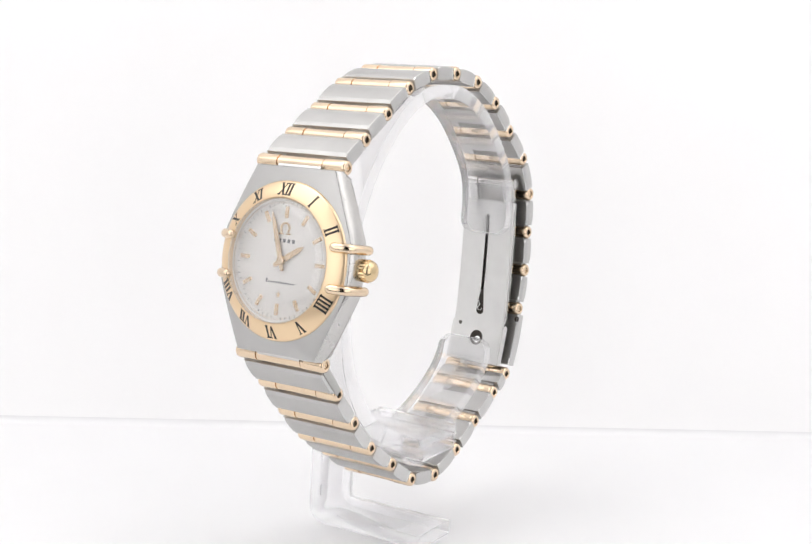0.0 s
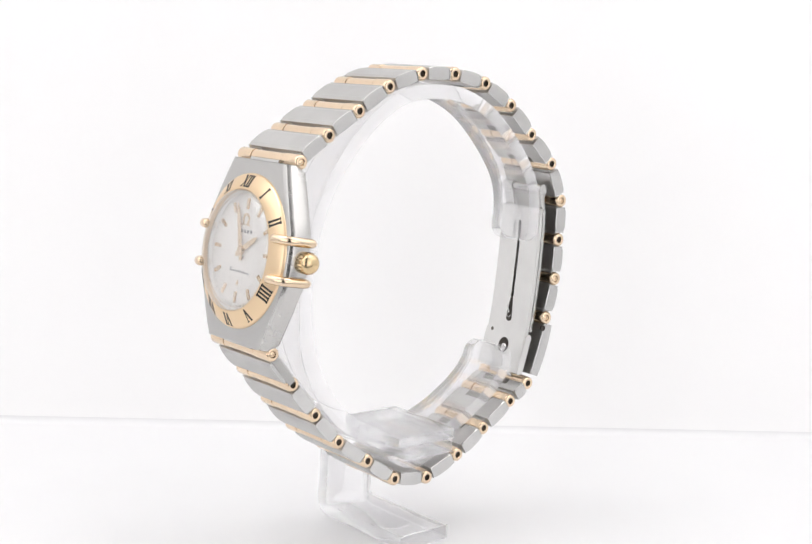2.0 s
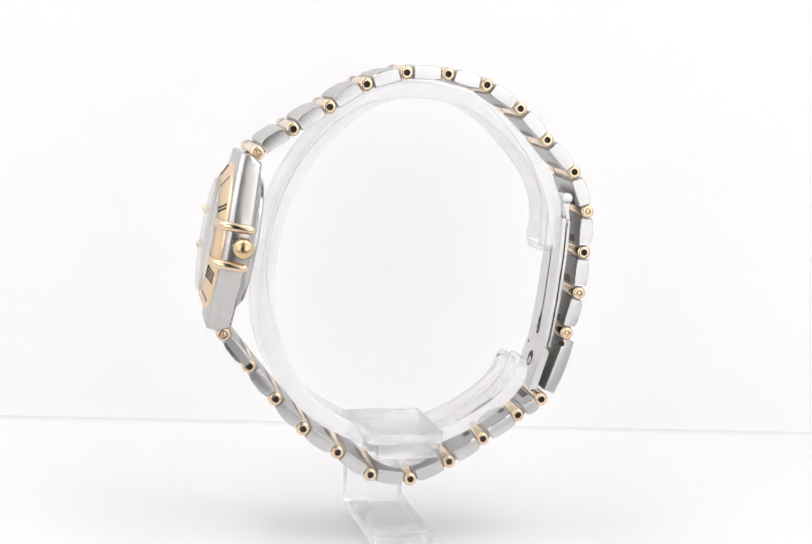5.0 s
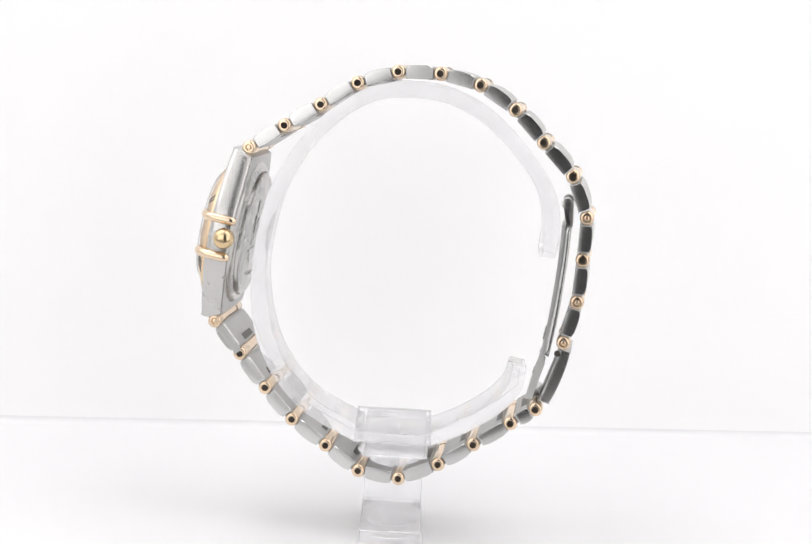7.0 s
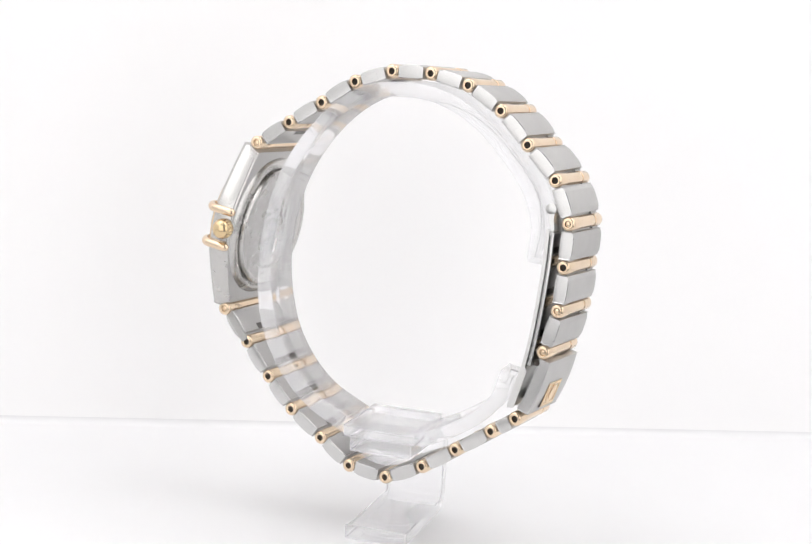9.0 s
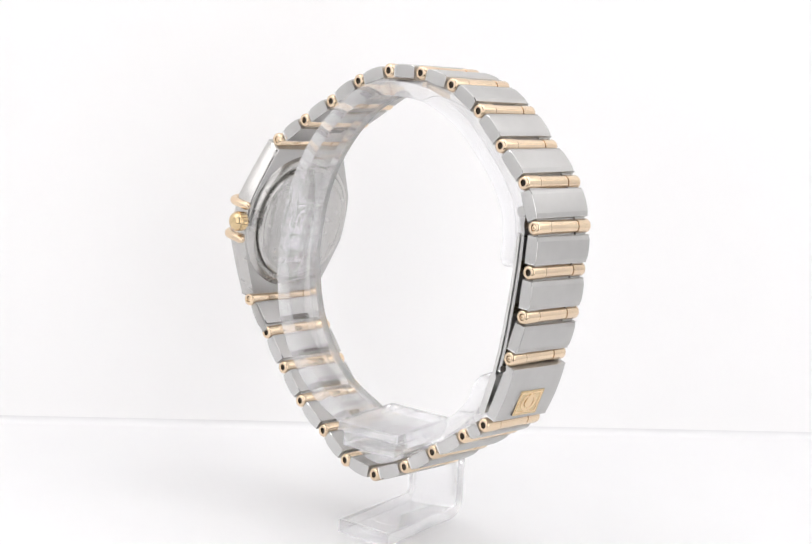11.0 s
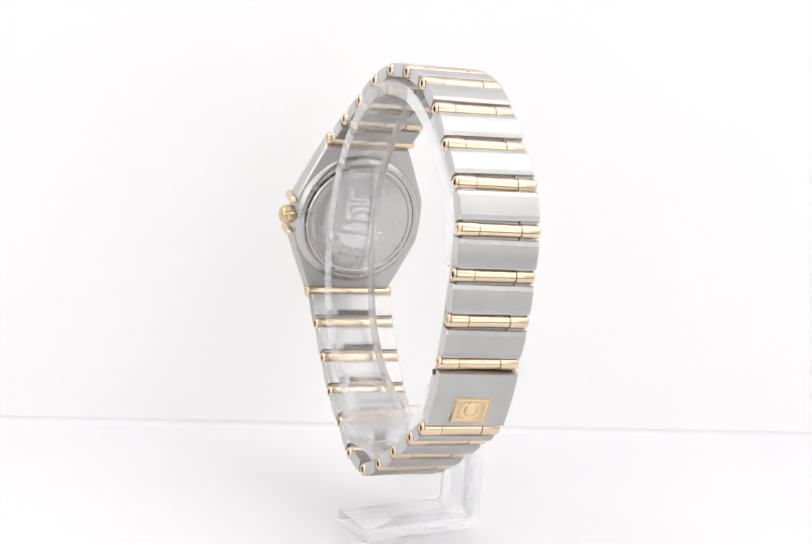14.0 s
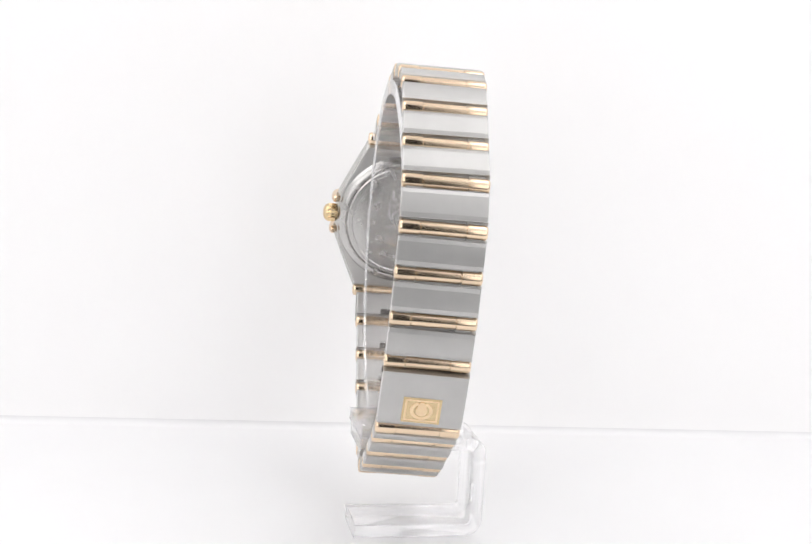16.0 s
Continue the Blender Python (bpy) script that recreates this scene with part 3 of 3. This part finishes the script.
    part("print", bm, PRINT, dial, "long thin grey printed bar", 0)
    bm = bmesh.new()
    star = [((0.42 if k % 2 == 0 else 0.17) * math.sin(k * math.pi / 5), -4.3 + (0.42 if k % 2 == 0 else 0.17) * math.cos(k * math.pi / 5)) for k in range(10)]
    prism(bm, star, pl, 0, 0.1)
    part("star", bm, GOLD, dial, "small applied gold star")

    # hands at three minutes to two
    def hand(name, degrees, long, wide, n0):
        bm = bmesh.new()
        pl = on_dial(radians(degrees), n0)
        prism(bm, [(-wide * 0.55, -1.3), (wide * 0.55, -1.3), (wide, 0), (wide * 0.75, long * 0.8), (0, long), (-wide * 0.75, long * 0.8), (-wide, 0)], pl, 0, 0.1)
        soften(bm, 0.035 * MM, 1)
        part(name, bm, GOLD, dial, "slim gold watch hand")
    hand("hour_hand", 58.5, 4.0, 0.38, 3.72)
    hand("minute_hand", 340.5, 6.4, 0.36, 3.84)
    bm = bmesh.new()
    lathe(bm, front(0, 0, 3.6), OUT, [(0, 0.55 * MM), (0.45 * MM, 0.55 * MM), (0.5 * MM, 0.4 * MM), (0.5 * MM, 0)], 18)
    part("hub", bm, GOLD, dial, "gold hub of the hands")

    # crystal
    bm = bmesh.new()
    dome = [(4.16, 7.93), (4.85, 7.93), (5.05, 7.86), (5.2, 7.66), (5.4, 6.5), (5.58, 4.5), (5.68, 2.0), (5.7, 0.02)]
    under = [(5.2, 0.02), (5.18, 2.0), (5.06, 4.5), (4.86, 6.4), (4.62, 7.2), (4.35, 7.5), (4.14, 7.56)]
    rings = [[front(r * math.cos(2 * math.pi * k / 64), r * math.sin(2 * math.pi * k / 64), n) for k in range(64)] for n, r in dome + under]
    loft(bm, rings, closed=True)
    glass = part("crystal", bm, CRYSTAL, watch, "clear domed watch crystal", 50)
    glass.visible_shadow = False

    # claws at 3 and 9 o'clock
    for sgn in (-1, 1):
        for a in (-2.55, 2.6):
            bm = bmesh.new()
            line = curve([(8.3, 4.6), (9.1, 4.5), (10.0, 4.15), (10.7, 3.55), (11.0, 2.6), (11.1, 1.0), (11.0, -0.3)], 5)
            rings = []
            for k, (r, n) in enumerate(line):
                d = line[min(k + 1, len(line) - 1)] - line[max(k - 1, 0)]
                d = d / np.linalg.norm(d)
                e = (d[1], -d[0])
                end = min(k, len(line) - 1 - k)
                sc = (0.45, 0.8, 0.95)[end] if end < 3 else 1.0
                rings.append([front(sgn * (r - e[0] * 0.55 * sc * math.sin(q)) + (1.1 if sgn < 0 else 0), a + 0.62 * sc * math.cos(q),
                                    n - e[1] * 0.55 * sc * math.sin(q) + (0.55 if sgn < 0 else 0))
                              for q in np.linspace(0, 2 * math.pi, 12, endpoint=False)])
            loft(bm, rings)
            part("claw", bm, GOLD, bezel, "polished gold claw", 50)
    # crown
    bm = bmesh.new()
    base = head(10.3, 0.1, -0.5)
    lathe(bm, base, CROWN_SIDE, [(0, 0.8 * MM), (0.5 * MM, 0.8 * MM), (0.5 * MM, 1.25 * MM), (0.6 * MM, 1.42 * MM), (1.6 * MM, 1.45 * MM), (1.75 * MM, 1.36 * MM)], 40, 0.085)
    lathe(bm, base, CROWN_SIDE, [(1.68 * MM, 1.34 * MM), (1.9 * MM, 1.32 * MM), (2.15 * MM, 1.16 * MM), (2.36 * MM, 0.86 * MM), (2.48 * MM, 0.5 * MM), (2.52 * MM, 0)], 32)
    part("crown", bm, GOLD_YELLOW, watch, "fluted gold winding crown", 30)

    # case back
    bm = bmesh.new()
    prof = [(-1.0, 10.35), (-1.35, 10.35), (-1.6, 10.15), (-1.95, 9.7), (-2.05, 9.4), (-2.0, 9.15), (-1.75, 9.05), (-1.75, 8.92),
            (-2.4, 8.85), (-2.58, 8.65), (-2.62, 8.2), (-2.55, 8.0), (-2.6, 7.7), (-2.68, 7.3), (-2.74, 5.5), (-2.75, 0.02)]
    seg = 72
    loft(bm, [[head(0.1 + r * math.cos(2 * math.pi * k / seg), r * math.sin(2 * math.pi * k / seg), n) for k in range(seg)] for n, r in prof])
    back = part("case_back", bm, STEEL_FLANK, watch, "polished steel case back with a round medallion", 22)

    def relief(pts, depth=0.12, name="medallion", mat=STEEL_MIRROR):
        bm = bmesh.new()
        prism(bm, pts, lambda u, v, w: head(0.1 - u, v, -2.72 - w), 0, depth)
        soften(bm, 0.05 * MM, 1)
        return part(name, bm, mat, back, "raised steel relief")
    arc = lambda r0, r1, a0, a1, cy=0.0, k=18: [(r0 * math.cos(a), cy + r0 * math.sin(a)) for a in np.linspace(a0, a1, k)] + \
        [(r1 * math.cos(a), cy + r1 * math.sin(a)) for a in np.linspace(a1, a0, k)]
    # observatory under a plain frame, in low relief
    relief([(3.3 * math.cos(q), -2.2 + 2.0 * math.sin(q)) for q in np.linspace(math.pi, 2 * math.pi, 16)], 0.14)
    relief([(-3.9, -2.15), (3.9, -1.75), (3.9, -1.6), (-3.9, -2.0)], 0.16)
    relief([(2.9 * math.cos(q), -0.9 + 0.62 * math.sin(q)) for q in np.linspace(0, 2 * math.pi, 24, endpoint=False)], 0.1)
    relief(arc(2.3, 1.9, 0.15, math.pi - 0.15, 0.1), 0.16)
    relief([(1.1 * math.cos(q), 0.3 + 1.2 * math.sin(q)) for q in np.linspace(0, math.pi, 12)], 0.14)
    for x0, y0, x1, y1 in ((-2.6, 0.4, -2.3, 2.7), (2.3, 0.4, 2.6, 2.7), (-2.6, 2.75, 2.6, 3.0), (-2.2, 3.5, 2.6, 3.75), (-2.2, 3.8, -1.9, 5.2)):
        relief([(x0, y0), (x1, y0), (x1, y1), (x0, y1)], 0.13)
    for k in range(9):
        a0 = -math.pi / 2 + (k - 4) * 0.13
        relief(arc(6.1, 5.6, a0, a0 + 0.08, k=3), 0.03, "engraving", STEEL_CASE)


build_case()


# ---------------------------------------------------------------- stand
def glassy(name, bm, label, rim=None, sheet=None):
    ob = part(name, bm, sheet or ACRYLIC, stand, label, 40)
    ob.visible_shadow = False
    ob.data.materials.append(ACRYLIC_EDGE)
    ob.data.materials.append(ACRYLIC_CUT)
    for q in ob.data.polygons:
        if rim is not None and abs(q.normal[rim]) > 0.9:
            q.material_index = 2
    return ob


def ring_depth(x):
    return -0.5 - 0.055 * x


def ring_strip(name, points, end_round, label, half=3.8, aside=0.0):
    """A bent strip, its first end rounded off."""
    line = curve(points, 7)
    run = [0]
    for a, b in zip(line, line[1:]):
        run.append(run[-1] + np.linalg.norm(b - a))
    bm = bmesh.new()
    rings = []
    fine = []
    if end_round:
        cut = [0.02, 0.12, 0.3, 0.6, 1.0, 1.5, 2.0]
        fine = [np.array([np.interp(d, run, [q[k] for q in line]) for k in (0, 1)]) for d in cut]
        line = fine + [q for q, d in zip(line, run) if d > 2.2]
        run = cut + [d for d in run if d > 2.2]
    for k, (x, h) in enumerate(line):
        d = line[min(k + 1, len(line) - 1)] - line[max(k - 1, 0)]
        d = d / np.linalg.norm(d)
        inner = np.array((-d[1], d[0]))
        if np.dot(inner, np.array((-1, 38)) - np.array((x, h))) < 0:
            inner = -inner
        hw = half
        if end_round and run[k] < 2.0:
            hw = half - 2.0 + math.sqrt(max(0.0, 4.0 - (2.0 - run[k]) ** 2))
        y = ring_depth(x) + aside
        thick = 2.0 + (0.5 * min(1, max(0, (38 - h) / 8)) if x < -6 else 0)
        xi, hi = x + inner[0] * thick, h + inner[1] * thick
        rings.append([Vector(p) * MM for p in ((x, y - hw, h), (x, y + hw, h), (xi, y + hw, hi), (xi, y - hw, hi))])
    loft(bm, rings)
    soften(bm, 0.3 * MM, 2, 40, True)
    return glassy(name, bm, label, 1)


def build_stand():
    ring_strip("ring", [(19.8, 42.5), (20.1, 47.3), (19.0, 52.0), (15.7, 56.8), (10.4, 61.9), (4.5, 64.9), (-1.3, 65.6), (-7.0, 64.8),
                        (-12.5, 61.3), (-17.3, 55.8), (-20.5, 49.6), (-22.1, 43.0), (-22.6, 35.5), (-21.6, 28.6), (-18.5, 22.5),
                        (-13.8, 17.8), (-6.75, 14.2)], True, "clear acrylic C-shaped ring")
    ring_strip("ring_arm", [(17.0, 26.6), (16.2, 23.2), (13.4, 19.8), (8.8, 16.6), (4.15, 14.4)], True, "short clear acrylic lower arm", 4.1, 0.3)

    # block that holds the ring, and the rounded keel under it
    def box(name, x0, x1, y0, y1, z0, z1, label, b=0.15):
        bm = bmesh.new()
        prism(bm, [(x0, y0), (x1, y0), (x1, y1), (x0, y1)], lambda u, v, w: Vector((u, v, w)) * MM, z0, z1)
        soften(bm, b * MM, 2, 30, True)
        return glassy(name, bm, label, None, ACRYLIC_HAZY)
    box("clamp_plate", -6.6, 4.0, -6.7, 6.2, 15.2, 16.7, "clear acrylic clamp plate")
    bm = bmesh.new()
    seg = [(-6.2 + 10 * k / 14, 13.25 - 2.3 * math.sin(math.pi * k / 14) ** 0.8) for k in range(15)]
    prism(bm, seg + [(3.8, 13.3), (-6.2, 13.3)], lambda u, v, w: Vector((u, w + ring_depth(u), v)) * MM, -3.8, 3.8)
    soften(bm, 0.12 * MM, 1, 50, True)
    glassy("keel", bm, "clear acrylic rounded keel under the clamp", None, ACRYLIC_HAZY)

    # bent foot: base, upright, top shelf, as one strip
    T = 1.9
    r = 2.6
    path = [(-6.9, 0.15)]
    yb, zt = 12.0, 15.1
    path += [(yb - r + r * math.sin(a), 0.15 + r - r * math.cos(a)) for a in np.linspace(0, math.pi / 2, 8)]
    path += [(yb - r + r * math.cos(a), zt - r + r * math.sin(a)) for a in np.linspace(0, math.pi / 2, 8)]
    path += [(-6.7, zt)]
    ri = r - T
    inner = [(-6.9, 0.15 + T)]
    inner += [(yb - r + ri * math.sin(a), 0.15 + r - ri * math.cos(a)) for a in np.linspace(0, math.pi / 2, 8)]
    inner += [(yb - r + ri * math.cos(a), zt - r + ri * math.sin(a)) for a in np.linspace(0, math.pi / 2, 8)]
    inner += [(-6.7, zt - T + 0.05)]
    bm = bmesh.new()
    rings = []
    for (y0, z0), (y1, z1) in zip(path, inner):
        rings.append([Vector(p) * MM for p in ((-5.35, y0, z0), (3.6, y0, z0), (3.6, y1, z1), (-5.35, y1, z1))])
    loft(bm, rings)
    soften(bm, 0.14 * MM, 2, 50, True)
    glassy("foot", bm, "clear acrylic bent foot strip", None, ACRYLIC_HAZY)
    bm = bmesh.new()
    lathe(bm, Vector((-0.9, 1.0, 0)) * MM, (0, 0, 1), [(0, 3.6 * MM), (0.12 * MM, 3.6 * MM), (0.12 * MM, 0)], 32)
    part("sticky_dot", bm, PAD, stand, "round translucent sticky pad")


build_stand()


# ---------------------------------------------------------------- what moves
def motions():
    rows = [(t, pose(0, 0, 0, 0, 0, turn)) for t, turn in TURNS]
    walk(watch, rows)
    walk(stand, rows)


motions()
